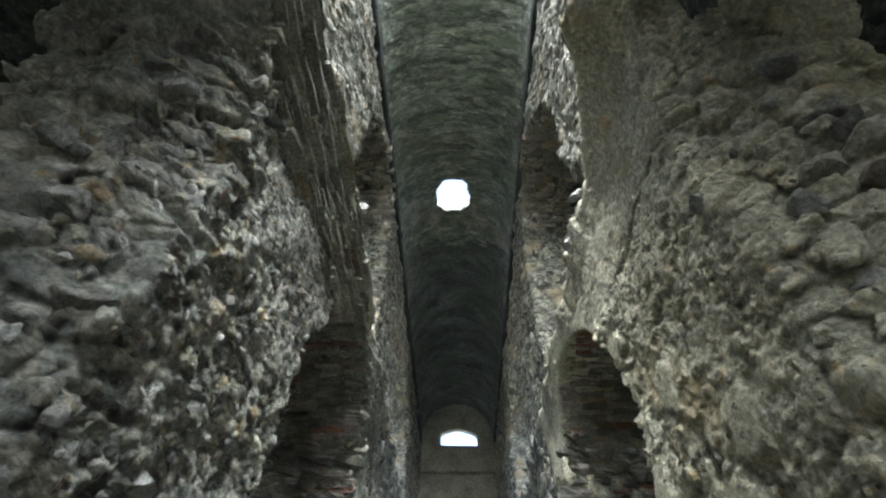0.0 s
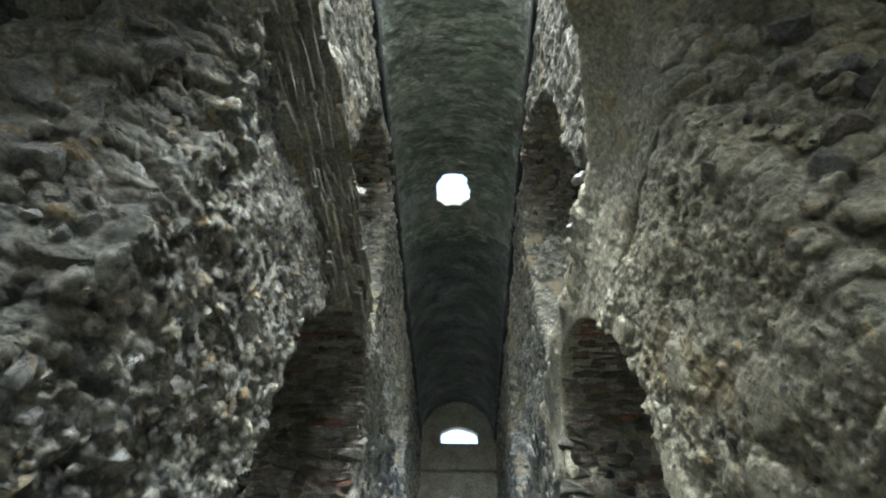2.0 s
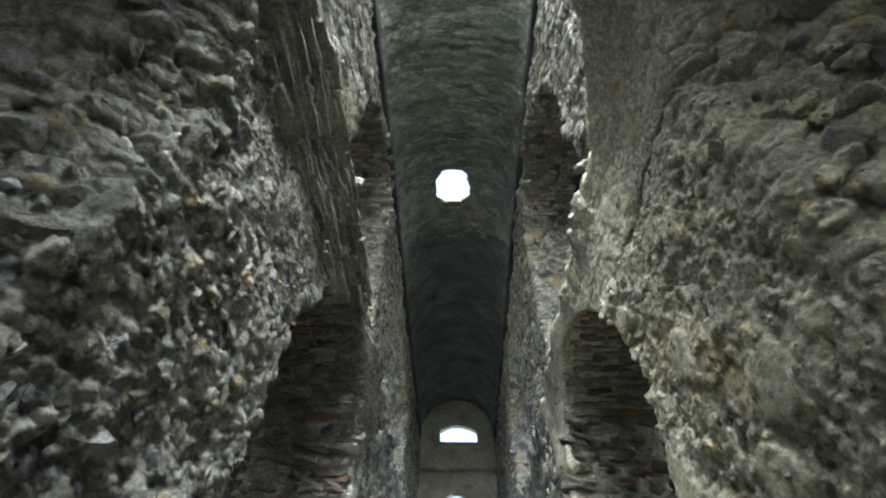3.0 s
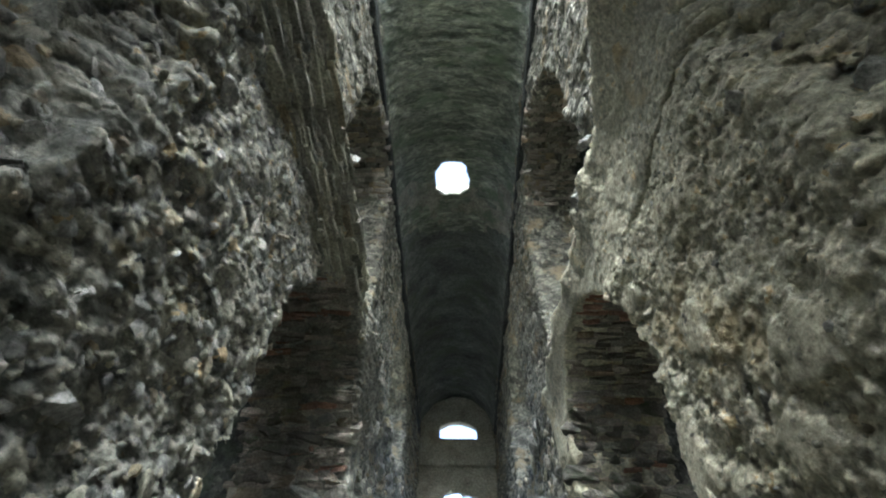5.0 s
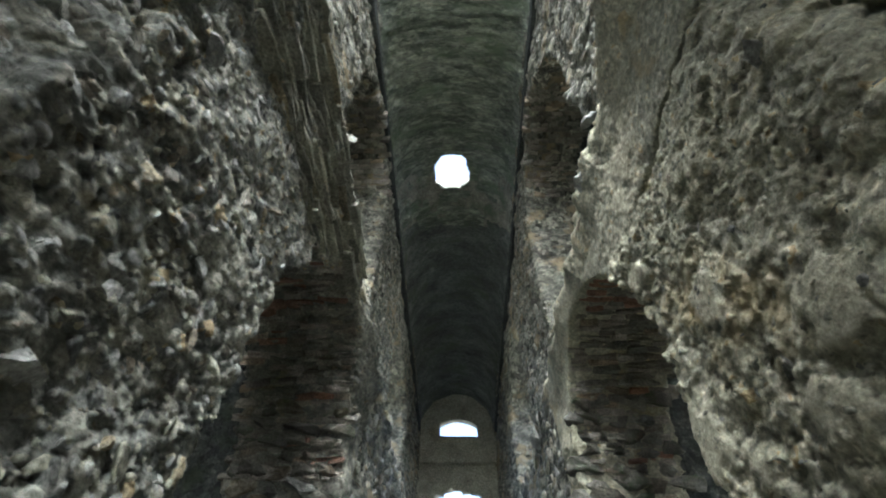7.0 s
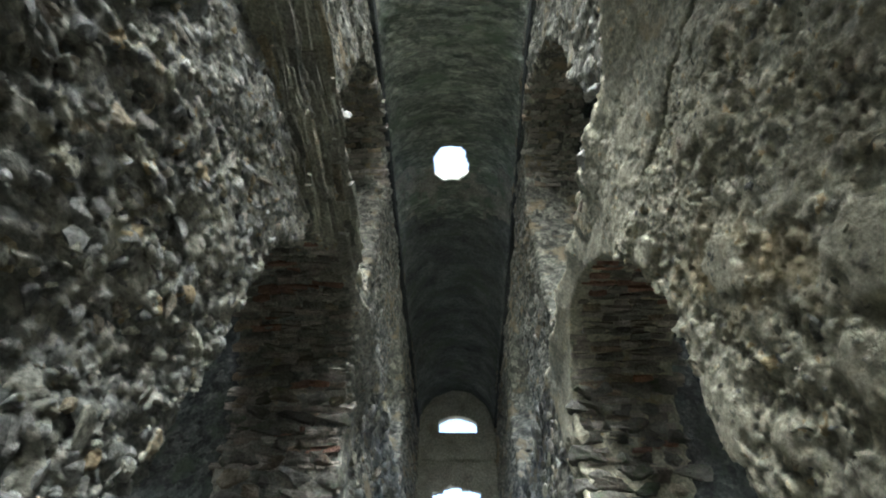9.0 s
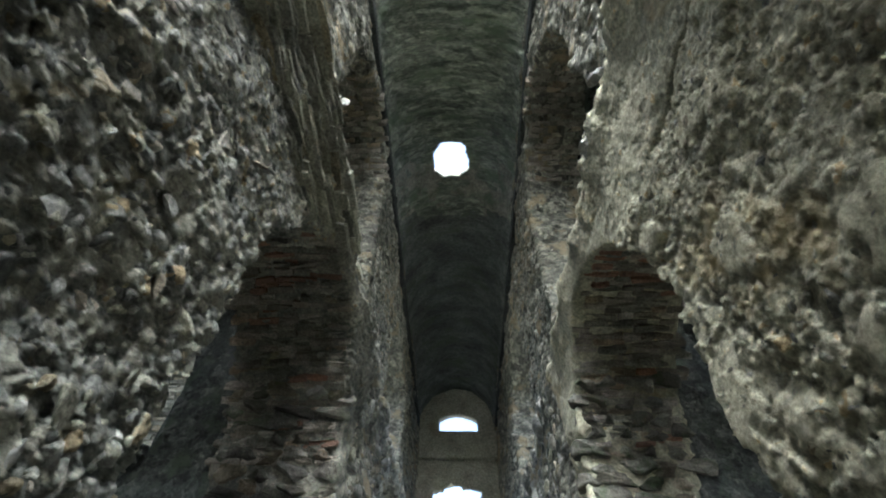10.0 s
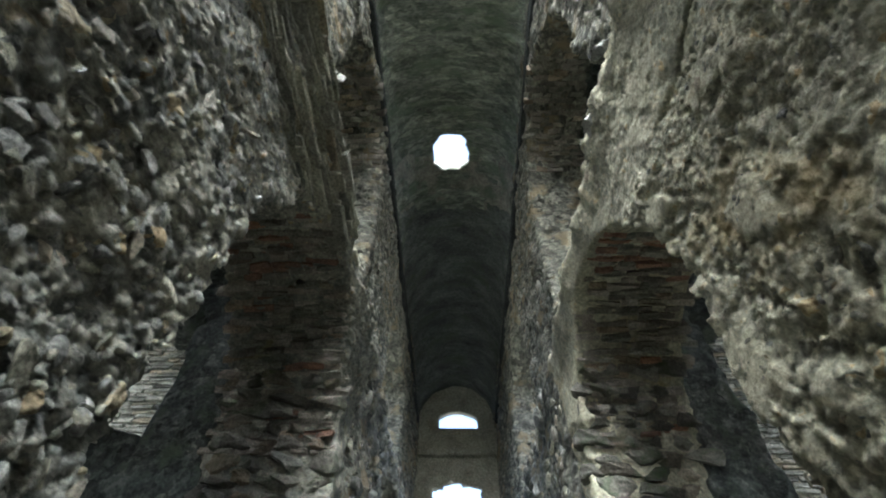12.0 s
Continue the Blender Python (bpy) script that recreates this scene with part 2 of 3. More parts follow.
# (middle along the hall, half span, springing height, rise)
LOW_R = [(-0.75, 1.62, 4.15, 1.5), (4.93, 1.53, 3.75, 1.75), (10.6, 1.4, 3.9, 1.7), (16.0, 1.3, 3.9, 1.7)]
LOW_L = [(-0.78, 1.62, 3.9, 1.6), (4.75, 1.6, 3.65, 1.95), (10.6, 1.4, 3.9, 1.7), (16.0, 1.3, 3.9, 1.7)]
HIGH_R = [(-1.0, 1.7, 9.0, 1.7), (4.68, 1.78, 9.05, 1.75), (11.0, 1.75, 9.0, 0.75)]
HIGH_L = [(-1.0, 1.7, 9.0, 1.7), (4.78, 1.62, 9.2, 1.8), (11.3, 1.75, 9.0, 0.75)]


def arch(y, z, c, r, spring, rise):
    up = np.maximum(z - spring, 0) * (r / rise)
    return np.sqrt((y - c) ** 2 + up ** 2) - r


STONE_SIZE = {-1: (10.5, 23.0), 1: (12.0, 26.0)}


def plaster_skin(p):
    """1 where the east wall still carries its plaster, 0 where it has come off."""
    left = value_noise(p, 1.25, 55) + 0.55 * value_noise(p, 3.4, 56) + 0.3 * value_noise(p, 9.0, 57)
    left = left + 0.14 * value_noise(p, 21.0, 58) - 0.5 - 0.8 * np.clip(1.75 - p[:, 1], 0, 1)
    for y, z, w in ((2.25, 4.25, 0.26), (3.25, 4.3, 0.16), (2.7, 3.5, 0.14)):
        left = left + 1.1 * np.exp(-((p[:, 1] - y) / w) ** 2 - ((p[:, 2] - z) / w) ** 2)
    return np.clip(0.5 + 9 * left, 0, 1)


def stone_tones(ob, side):
    """Keep each stone's tone on the wall's mesh, for its material."""
    me = ob.data
    co = np.empty(len(me.vertices) * 3, np.float32)
    me.vertices.foreach_get("co", co)
    p = co.reshape(-1, 3).astype(float)
    big, _, _ = stone_cells(p, STONE_SIZE[side][0], 1)
    small, _, _ = stone_cells(p, STONE_SIZE[side][1], 2)
    share = np.clip((4.6 - p[:, 2]) / 1.6, 0.15, 0.75) if side < 0 else 0.3
    tone = np.where(value_noise(p, 5.0, 63) * 0.5 + 0.5 < share, big, small)
    if side > 0:
        skin = plaster_skin(p)
        tone = tone * (1 - skin) + 0.62 * skin
    me.attributes.new("stone_tone", "FLOAT", "POINT").data.foreach_set("value", tone.astype(np.float32))


def wall_block(side, lo, hi, h, rough):
    """Surface of a stretch of side wall. side: -1 or 1; x runs outwards from the middle of the hall."""
    low, high = (LOW_R, HIGH_R) if side > 0 else (LOW_L, HIGH_L)
    face0, out = (1.47, 2.78) if side > 0 else (1.36, 2.8)
    xs, ys, zs = [np.arange(a, b + h, h) for a, b in zip(lo, hi)]
    x, y, z = np.meshgrid(xs, ys, zs, indexing="ij")
    p2 = np.stack([np.full(len(ys), side * 3.0), ys, np.zeros(len(ys))], 1)
    ragged = 0.1 * value_noise(p2, 0.9, 3) + 0.07 * value_noise(p2, 3.1, 4) + 0.05 * value_noise(p2, 8.0, 5)
    ledge = LEDGE_Z + 0.07 * value_noise(p2, 1.7, 6) + 0.05 * value_noise(p2, 6.0, 8) - (0.08 if side > 0 else 0.0)
    t = np.clip((zs - 4.75) / 1.1, 0, 1) ** 1.7
    if side > 0:
        # plastered haunch that bends sharply inwards under the ledge, further where the vault stood last
        reach = 0.12 + 0.34 * np.clip((2.3 - ys) / 1.2, 0, 1.3) ** 1.3 + 0.55 * ragged
        t = 0.45 * t + 0.55 * np.clip((zs - 5.42) / 0.33, 0, 1)
    else:
        reach = 0.17 + ragged + 0.1 * np.clip(1.6 - ys, 0, 1)
    face = face0 - reach[:, None] * t[None, :]
    over = zs[None, :] > ledge[:, None]
    face = np.where(over, 1.56, face)[None]
    f = np.maximum(face - x, x - out)
    # the step at the ledge as a distance as well
    f = np.where((x < 1.56) & over[None], np.maximum(f, np.minimum(1.56 - x, (z - ledge[None, :, None]))), f)
    for k, a in enumerate(low):
        # the nearest opening has lost its corner stones: its far side slants back into the wall
        slant = 0 if k else (0.55 if side > 0 else 0.4) * np.clip((2.1 - x) / 0.66, 0, 1) ** 1.2
        f = np.maximum(f, -np.maximum(arch(y - slant, z, *a), z - LEDGE_Z + 0.05))
    for a in high:
        f = np.maximum(f, -np.maximum(arch(y, z, *a), LEDGE_Z + 0.1 - z))
    near = np.abs(f) < (0.18 if h < 0.025 else 0.22)
    p = np.stack([side * x[near], y[near], z[near]], 1)
    plain = np.clip((p[:, 2] - 4.7) / 0.15, 0, 1) * np.clip((5.85 - p[:, 2]) / 0.1, 0, 1) * np.clip((p[:, 1] - 0.9) / 0.3, 0, 1) if side > 0 else 0.0
    a = (1 - 0.62 * plain)
    skin = plaster_skin(p) if side > 0 and h < 0.05 else 0.0
    d = a * rough[0] * value_noise(p, 1.1, 1)
    bare = a * (1 - 0.78 * skin)
    d += bare * (rough[1] * value_noise(p, 3.3, 2) + rough[2] * value_noise(p, 8.0, 9)) - a * 0.03 * skin
    if h < 0.05:
        # blocks broken off round the nearest opening
        torn = np.clip((1.6 - p[:, 1]) / 0.35, 0, 1) * np.clip((5.3 - p[:, 2]) / 0.4, 0, 1)
        tone, inside, tilt = stone_cells(p * [1.0, 1.0, 1.5], 3.8, 5, 0.25)
        d += torn * (0.075 if side > 0 else 0.06) * (1.5 * (0.5 - tone) + 1.8 * tilt + 1.1 * (1 - inside))
        big = np.clip((4.6 - p[:, 2]) / 1.2, 0.25, 1) if side < 0 else 0.55
        tone, inside, tilt = stone_cells(p, STONE_SIZE[side][0], 1)
        d += bare * big * rough[3] * (1.6 * (0.5 - tone) + 2.2 * tilt + 1.1 * (1 - inside))
        tone, inside, tilt = stone_cells(p, STONE_SIZE[side][1], 2)
        d += bare * rough[4] * (1.4 * (0.5 - tone) + 1.8 * tilt + 1.1 * (1 - inside))
        if h < 0.025:
            d += bare * rough[4] * 0.45 * value_noise(p, 41.0, 20)
    else:
        d += a * (rough[3] * (0.35 - np.abs(value_noise(p, 13.0, 11))) + rough[4] * (0.35 - np.abs(value_noise(p, 24.0, 12))))
    # flaked layers of mortar, with sharp edges
    flake = value_noise(p, 2.3, 13) + 0.6 * value_noise(p, 6.0, 14) + 0.35 * value_noise(p, 15.0, 16)
    d += bare * rough[5] * np.tanh(9 * (flake - 0.05))
    pit = value_noise(p, 12.0, 18) + 0.6 * value_noise(p, 27.0, 19)
    d += bare * rough[6] * np.clip(pit - 0.3, 0, 0.6)
    if side > 0:
        crack = 4.72 - 0.2 * np.clip(1.9 - p[:, 1], 0, 2) ** 1.4 + 0.05 * value_noise(p, 3.0, 17)
        d += 0.07 * np.clip((3.0 - p[:, 1]) / 0.4, 0, 1) * np.exp(-((p[:, 2] - crack) / 0.02) ** 2)
    if side < 0:
        # courses of thin brick along the left haunch
        band = np.clip((p[:, 2] - 4.85) / 0.12, 0, 1) * np.clip((5.95 - p[:, 2]) / 0.1, 0, 1)
        d += band * 0.02 * np.sign(np.sin(p[:, 2] * 2 * math.pi / 0.08 + 2 * value_noise(p, 2.0, 15)))
    f[near] += d
    # shadow gap under the vault
    f = np.maximum(f, np.minimum(0.075 - np.abs(z - 11.36), 1.95 - x))
    v, q = surface_net(f, lo, h)
    if side < 0:
        v[:, 0] *= -1
        q = q[:, ::-1]
    return v, q


ROUGH_L = (0.05, 0.035, 0.018, 0.019, 0.012, 0.008, 0.05)
ROUGH_R = (0.035, 0.021, 0.013, 0.016, 0.014, 0.014, 0.055)
ROUGH_UP = (0.04, 0.04, 0.03, 0.035, 0.03, 0.02, 0.06)


def lower_wall(side, rough):
    """The stretch of lower wall beside the path: fine on the hall face, coarser in the openings and out of reach."""
    return [wall_block(side, (0.85, 0.6, 1.95), (1.85, 4.5, 6.35), 0.018, rough), wall_block(side, (0.85, -0.4, 1.5), (1.85, 0.62, 6.35), 0.03, rough),
            wall_block(side, (0.85, 4.48, 1.5), (1.85, 7.0, 6.35), 0.03, rough), wall_block(side, (0.85, 0.6, 1.5), (1.85, 4.5, 2.0), 0.045, rough),
            wall_block(side, (1.8, -0.4, 1.5), (2.95, 1.8, 6.35), 0.03, rough), wall_block(side, (1.8, 1.77, 1.5), (2.95, 7.0, 6.35), 0.045, rough)]


wall_west = tagged(grid_mesh("wall_west", lower_wall(-1, ROUGH_L), RUBBLE), "lower west wall of grey rubble core, facing stripped off", "wall", kind="structure")
wall_east = tagged(grid_mesh("wall_east", lower_wall(1, ROUGH_R), MORTAR), "lower east wall of rubble under flaking lime mortar", "wall", kind="structure")
stone_tones(wall_west, -1)
stone_tones(wall_east, 1)
for side, name in ((-1, "west"), (1, "east")):
    ob = grid_mesh("wall_upper_" + name, [wall_block(side, (1.2, -4.0, 6.1), (2.95, 19.0, CORNICE_Z), 0.06, ROUGH_UP)], UPPER)
    tagged(ob, "upper storey wall of weathered coursed stone with arched openings", "wall", kind="structure")
    ob = grid_mesh("wall_far_" + name, [wall_block(side, (1.0, 6.9, -0.1), (2.95, 19.0, 6.3), 0.075, ROUGH_UP),
                                        wall_block(side, (1.0, -5.0, -0.1), (2.95, -0.3, 6.3), 0.09, ROUGH_UP),
                                        wall_block(side, (1.0, -0.4, -0.1), (2.95, 7.0, 1.6), 0.09, ROUGH_UP)], UPPER)
    tagged(ob, "lower storey wall of dark rubble with arched openings", "wall", kind="structure")


# ---- vault ----
VAULT_START = 0.1
SHADOW_STRIPS = []


def vault_mesh():
    y = np.arange(VAULT_START, 18.6, 0.045)
    a = np.linspace(0, math.pi, 96)
    yy, aa = np.meshgrid(y, a, indexing="ij")
    spring, r, rise = 11.75, 1.56, 1.65
    c = np.stack([-r * np.cos(aa), yy, spring + rise * np.sin(aa)], 2).reshape(-1, 3)
    outw = np.stack([-np.cos(aa), 0 * aa, np.sin(aa)], 2).reshape(-1, 3)
    ring = np.sin(2 * math.pi * (c[:, 1] + 0.04 * value_noise(c, 1.5, 31)) / 0.21)
    d = 0.05 * value_noise(c, 0.9, 21) + 0.035 * value_noise(c, 3.0, 22) + 0.03 * value_noise(c * [0.6, 2.2, 0.6], 5.0, 23) + 0.022 * value_noise(c * [0.5, 1.6, 0.5], 9.0, 24)
    d += 0.007 * np.clip(ring * 1.6, -1, 1) * (0.5 + 1.2 * value_noise(c, 0.7, 33)) + 0.02 * value_noise(c, 9.0, 34)
    v = c + outw * d[:, None]
    ny, na = yy.shape
    i = (np.arange(ny - 1)[:, None] * na + np.arange(na - 1)[None]).ravel()
    q = np.stack([i, i + 1, i + na + 1, i + na], 1)
    m = c[q].mean(1)
    hole = np.maximum(np.abs(m[:, 0] + 0.08 + 0.05 * value_noise(m, 4.0, 41)) / 0.48, np.abs(m[:, 1] - 7.13 + 0.06 * value_noise(m, 4.0, 42)) / 0.53)
    hole = np.maximum(hole, (np.abs(m[:, 0] + 0.08) / 0.48 + np.abs(m[:, 1] - 7.13) / 0.53) / 1.55)
    q = q[(hole > 1) | (m[:, 2] < 12)]
    # outer shell
    vo = c + outw * 0.22
    vs = np.concatenate([v, vo])
    n = len(v)
    e = np.concatenate([q[:, [k, (k + 1) % 4]] for k in range(4)])
    seen = set(map(tuple, e))
    rim = np.array([(b, a, a + n, b + n) for a, b in seen if (b, a) not in seen])
    return vs, np.concatenate([q, q[:, ::-1] + n, rim])


vault = tagged(grid_mesh("ceiling", [vault_mesh()], [VAULT, DARK_VAULT, PATCHED]), "barrel vault of mossy brick rings with a square hole", "vault", kind="structure")


def dark_bay(ob):
    """The vault's far bays take a darker plaster, past an uneven line."""
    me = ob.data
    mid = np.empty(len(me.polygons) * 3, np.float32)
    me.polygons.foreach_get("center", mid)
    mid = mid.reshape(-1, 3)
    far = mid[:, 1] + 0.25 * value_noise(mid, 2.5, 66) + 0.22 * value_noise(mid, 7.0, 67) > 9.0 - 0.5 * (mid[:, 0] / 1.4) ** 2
    # true where the paler plaster goes, in patches round the hole
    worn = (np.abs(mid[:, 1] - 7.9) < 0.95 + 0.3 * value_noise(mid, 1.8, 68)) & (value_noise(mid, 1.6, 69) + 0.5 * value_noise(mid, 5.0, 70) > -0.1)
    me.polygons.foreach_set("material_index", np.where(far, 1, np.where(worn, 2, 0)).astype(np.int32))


dark_bay(vault)
for side, name in ((-1, "west"), (1, "east")):
    x0, x1 = sorted((side * 1.495, side * 1.66))
    SHADOW_STRIPS.append((name, x0, x1))


# ---- end wall, added rear wall, ground ----
def end_block(lo, hi, h):
    xs, ys, zs = [np.arange(a, b + h, h) for a, b in zip(lo, hi)]
    x, y, z = np.meshgrid(xs, ys, zs, indexing="ij")
    f = np.maximum(18.5 - y, y - 18.8)
    f = np.maximum(f, np.minimum(0.07 - np.abs(z - 10.25), 18.7 - y))
    head = 12.2 - 0.26 * (x / 0.78) ** 2
    win = np.maximum(np.maximum(np.abs(x - 0.03) - 0.8, 11.45 - z), z - head)
    low_head = 9.25 - 0.2 * (x / 0.9) ** 2
    win2 = np.maximum(np.maximum(np.abs(x) - 0.93, 7.2 - z), z - low_head)
    p = np.stack([x, y, z], 3).reshape(-1, 3)
    win2 = win2 + (0.13 * value_noise(p, 3.5, 52) + 0.09 * value_noise(p, 9.0, 53)).reshape(x.shape)
    f = np.maximum(f, -np.minimum(win, win2))
    f += (0.03 * value_noise(p, 2.0, 50) + 0.02 * value_noise(p, 7.0, 51)).reshape(x.shape)
    return surface_net(f, lo, h)


end_wall = grid_mesh("wall_north", [end_block((-1.9, 18.1, 5.0), (1.9, 19.2, 13.9), 0.06), end_block((-1.9, 18.1, -0.1), (1.9, 19.2, 5.1), 0.12)], END)
tagged(end_wall, "plastered end wall with a low arched window above a ledge", "wall", kind="structure")


def slab(name, lo, hi, material, label, category, seed=0, amp=0.05, h=0.12):
    """A rough-faced block of masonry between two corners."""
    e = 2 * h
    lo2 = [a - e for a in lo]
    xs, ys, zs = [np.arange(a, b + e, h) for a, b in zip(lo2, hi)]
    x, y, z = np.meshgrid(xs, ys, zs, indexing="ij")
    f = np.maximum.reduce([lo[0] - x, x - hi[0], lo[1] - y, y - hi[1], lo[2] - z, z - hi[2]])
    near = np.abs(f) < 0.3
    p = np.stack([x[near], y[near], z[near]], 1)
    f[near] += amp * (value_noise(p, 2.5, 60 + seed) + 0.7 * value_noise(p, 7.0, 61 + seed))
    return tagged(grid_mesh(name, [surface_net(f, lo2, h)], material), label, category, kind="structure")


# added bands; their black colour draws the shadow gap at the springing
for name, x0, x1 in SHADOW_STRIPS:
    slab("trim_" + name, (x0, 0.1, 11.1), (x1, 17.6, 11.4), GAP_BLACK, "black strip standing in for the shadow gap under the vault", "trim", 17, amp=0.012, h=0.04)
# out of view; its height sets how much low light comes in
slab("wall_south", (-6.1, -8.9, 0.0), (6.1, -8.0, 3.85), UPPER, "unseen rear wall added to limit the light from behind", "wall", 3, h=0.2)
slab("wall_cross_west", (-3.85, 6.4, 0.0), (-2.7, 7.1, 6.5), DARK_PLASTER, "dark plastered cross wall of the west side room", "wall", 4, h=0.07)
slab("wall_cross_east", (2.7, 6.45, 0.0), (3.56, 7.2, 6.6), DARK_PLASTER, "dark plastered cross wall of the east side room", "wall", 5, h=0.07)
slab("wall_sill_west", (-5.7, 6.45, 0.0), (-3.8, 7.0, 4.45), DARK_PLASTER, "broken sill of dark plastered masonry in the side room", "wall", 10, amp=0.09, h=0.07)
# made-up dark walls that shut out the sky behind the upper openings
slab("wall_high_cross_west", (-4.6, 6.5, 6.3), (-2.7, 7.2, 13.6), DARK_PLASTER, "dark cross wall added to hide the sky behind the upper west opening", "wall", 8, h=0.1)
slab("wall_high_cross_east", (2.7, 6.5, 6.4), (4.6, 7.2, 13.6), DARK_PLASTER, "dark cross wall added to hide the sky behind the upper east opening", "wall", 9, h=0.1)
slab("wall_outer_west", (-9.0, 8.4, 0.0), (-2.75, 9.0, 8.5), UPPER, "grey wall of thin stone courses beyond the arch", "wall", 6, h=0.1)
slab("wall_outer_east", (2.75, 8.4, 0.0), (9.0, 9.0, 8.5), UPPER, "grey wall of thin stone courses beyond the arch", "wall", 7, h=0.1)
# made-up ceilings and walls that keep daylight out of the side rooms
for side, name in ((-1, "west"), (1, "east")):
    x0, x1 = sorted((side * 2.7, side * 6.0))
    slab("ceiling_side_" + name, (x0, -8.0, 5.9), (x1, 2.9, 6.3), DARK_PLASTER, "light-blocking ceiling added over the " + name + " side room", "ceiling", 11, h=0.16)
    slab("wall_step_" + name, (x0, 2.7, 6.65), (x1, 3.0, 8.4), DARK_PLASTER, "light-blocking wall added over the " + name + " side room", "wall", 16, h=0.16)
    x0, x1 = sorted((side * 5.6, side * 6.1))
    slab("wall_side_" + name, (x0, -8.0, 0.0), (x1, 6.6, 8.4), DARK_PLASTER, "light-blocking outer wall added to the " + name + " side room", "wall", 12, h=0.16)
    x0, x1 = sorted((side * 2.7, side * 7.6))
    slab("ceiling_far_side_" + name, (x0, 2.8, 8.3), (x1, 9.0, 8.7), DARK_PLASTER, "light-blocking ceiling added over the far " + name + " side room", "ceiling", 13, h=0.16)
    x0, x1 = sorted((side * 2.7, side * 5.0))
    slab("ceiling_high_" + name, (x0, -2.6, 11.5), (x1, 9.0, 11.9), DARK_PLASTER, "light-blocking ceiling added over the upper " + name + " room", "ceiling", 14, h=0.16)
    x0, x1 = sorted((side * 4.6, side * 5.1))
    slab("wall_high_" + name, (x0, -2.6, 8.5), (x1, 7.2, 11.9), DARK_PLASTER, "light-blocking outer wall added to the upper " + name + " room", "wall", 15, h=0.16)


def floor_above(lo, hi, h):
    """The lower vault where it still stands, with its broken front edge."""
    xs, ys, zs = [np.arange(a, b + h, h) for a, b in zip(lo, hi)]
    x, y, z = np.meshgrid(xs, ys, zs, indexing="ij")
    p = np.stack([x, y, z], 3).reshape(-1, 3)
    n = (0.5 * value_noise(p, 2.0, 71) + 0.3 * value_noise(p, 6.0, 72)).reshape(x.shape)
    under = 4.75 + 0.95 * np.sqrt(np.clip(1 - (x / 1.5) ** 2, 0, 1))
    # unseen edge, set further forward on the east to shade that wall
    edge = -1.3 + 0.6 * (np.abs(x) / 1.4) ** 2 + 0.65 * x + 0.25 * n
    f = np.maximum.reduce([under - z, z - 6.1, y - edge, -8.0 - y])
    return surface_net(f + 0.08 * n, lo, h)


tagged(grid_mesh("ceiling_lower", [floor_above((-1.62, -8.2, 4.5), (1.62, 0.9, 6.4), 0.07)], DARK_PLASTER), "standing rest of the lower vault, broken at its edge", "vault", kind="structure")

bm = bmesh.new()
bmesh.ops.create_grid(bm, x_segments=40, y_segments=40, size=400)
me = bpy.data.meshes.new("ground")
bm.to_mesh(me)
bm.free()
me.materials.append(EARTH)
tagged(new("ground", me), "trodden earth of the hall and fields around", "ground", kind="structure")


# ---- loose pieces: stones and bricks set in the walls ----
from mathutils.bvhtree import BVHTree
rnd = np.random.RandomState(21)


def rock(seed, flat=0.7, cuts=7, level=2, square=0.0):
    """A worn broken stone about 1 across: a ball cut by planes, with uneven faces."""
    r = np.random.RandomState(seed)
    bm = bmesh.new()
    bmesh.ops.create_icosphere(bm, subdivisions=level, radius=0.62)
    co = np.array([v.co for v in bm.verts])
    if square:
        co = co / np.abs(co).max(1)[:, None] * 0.5 * square + co * (1 - square)
    for _ in range(cuts):
        n = r.normal(size=3)
        n /= np.linalg.norm(n)
        over = np.maximum(co @ n - r.uniform(0.2, 0.42), 0)
        co -= over[:, None] * n
    co += 0.04 * np.stack([value_noise(co + seed, 3.0, 80 + k) for k in range(3)], 1)
    if level > 2:
        co += 0.045 * np.stack([value_noise(co + seed, 7.0, 84 + k) for k in range(3)], 1)
    for v, c in zip(bm.verts, co * [1, 1, flat]):
        v.co = c
    for f in bm.faces:
        f.smooth = False
    me = bpy.data.meshes.new("stone")
    bm.to_mesh(me)
    bm.free()
    return me


def chipped_brick(seed):
    """A worn brick, 1 long along x, 1 wide and 1 high, to be scaled; its ends and arrises are uneven."""
    r = np.random.RandomState(100 + seed)
    bm = bmesh.new()
    bmesh.ops.create_cube(bm, size=1.0)
    bmesh.ops.subdivide_edges(bm, edges=bm.edges[:], cuts=1, use_grid_fill=True)
    for v in bm.verts:
        corner = sum(abs(c) > 0.4 for c in v.co)
        v.co *= 1 - 0.07 * (corner - 1) * r.rand()
        v.co += Vector(r.normal(size=3) * (0.02, 0.07, 0.07))
    bmesh.ops.triangulate(bm, faces=bm.faces)
    me = bpy.data.meshes.new("brick")
    bm.to_mesh(me)
    bm.free()
    return me


def with_material(meshes, material):
    out = []
    for me in meshes:
        c = me.copy()
        c.materials.append(material)
        out.append(c)
    return out


ROCKS = [rock(i, 0.6 + 0.03 * i, 5 + i % 6) for i in range(14)]
BLOCKS = [rock(40 + i, 0.8, 11, 3, 0.6) for i in range(8)]
BRICKS = [chipped_brick(i) for i in range(8)]
GREY_ROCKS, PALE_ROCKS, MORTAR_ROCKS = [with_material(ROCKS, m) for m in (GREY_STONE, PALE_STONE, TAN_STONE)]
UPPER_ROCKS = with_material(ROCKS, UPPER_STONE)
MOSSY_BLOCKS = with_material(BLOCKS, MOSSY_STONE)
GREY_BLOCKS, PALE_BLOCKS = with_material(BLOCKS, GREY_STONE), with_material(BLOCKS, PALE_STONE)
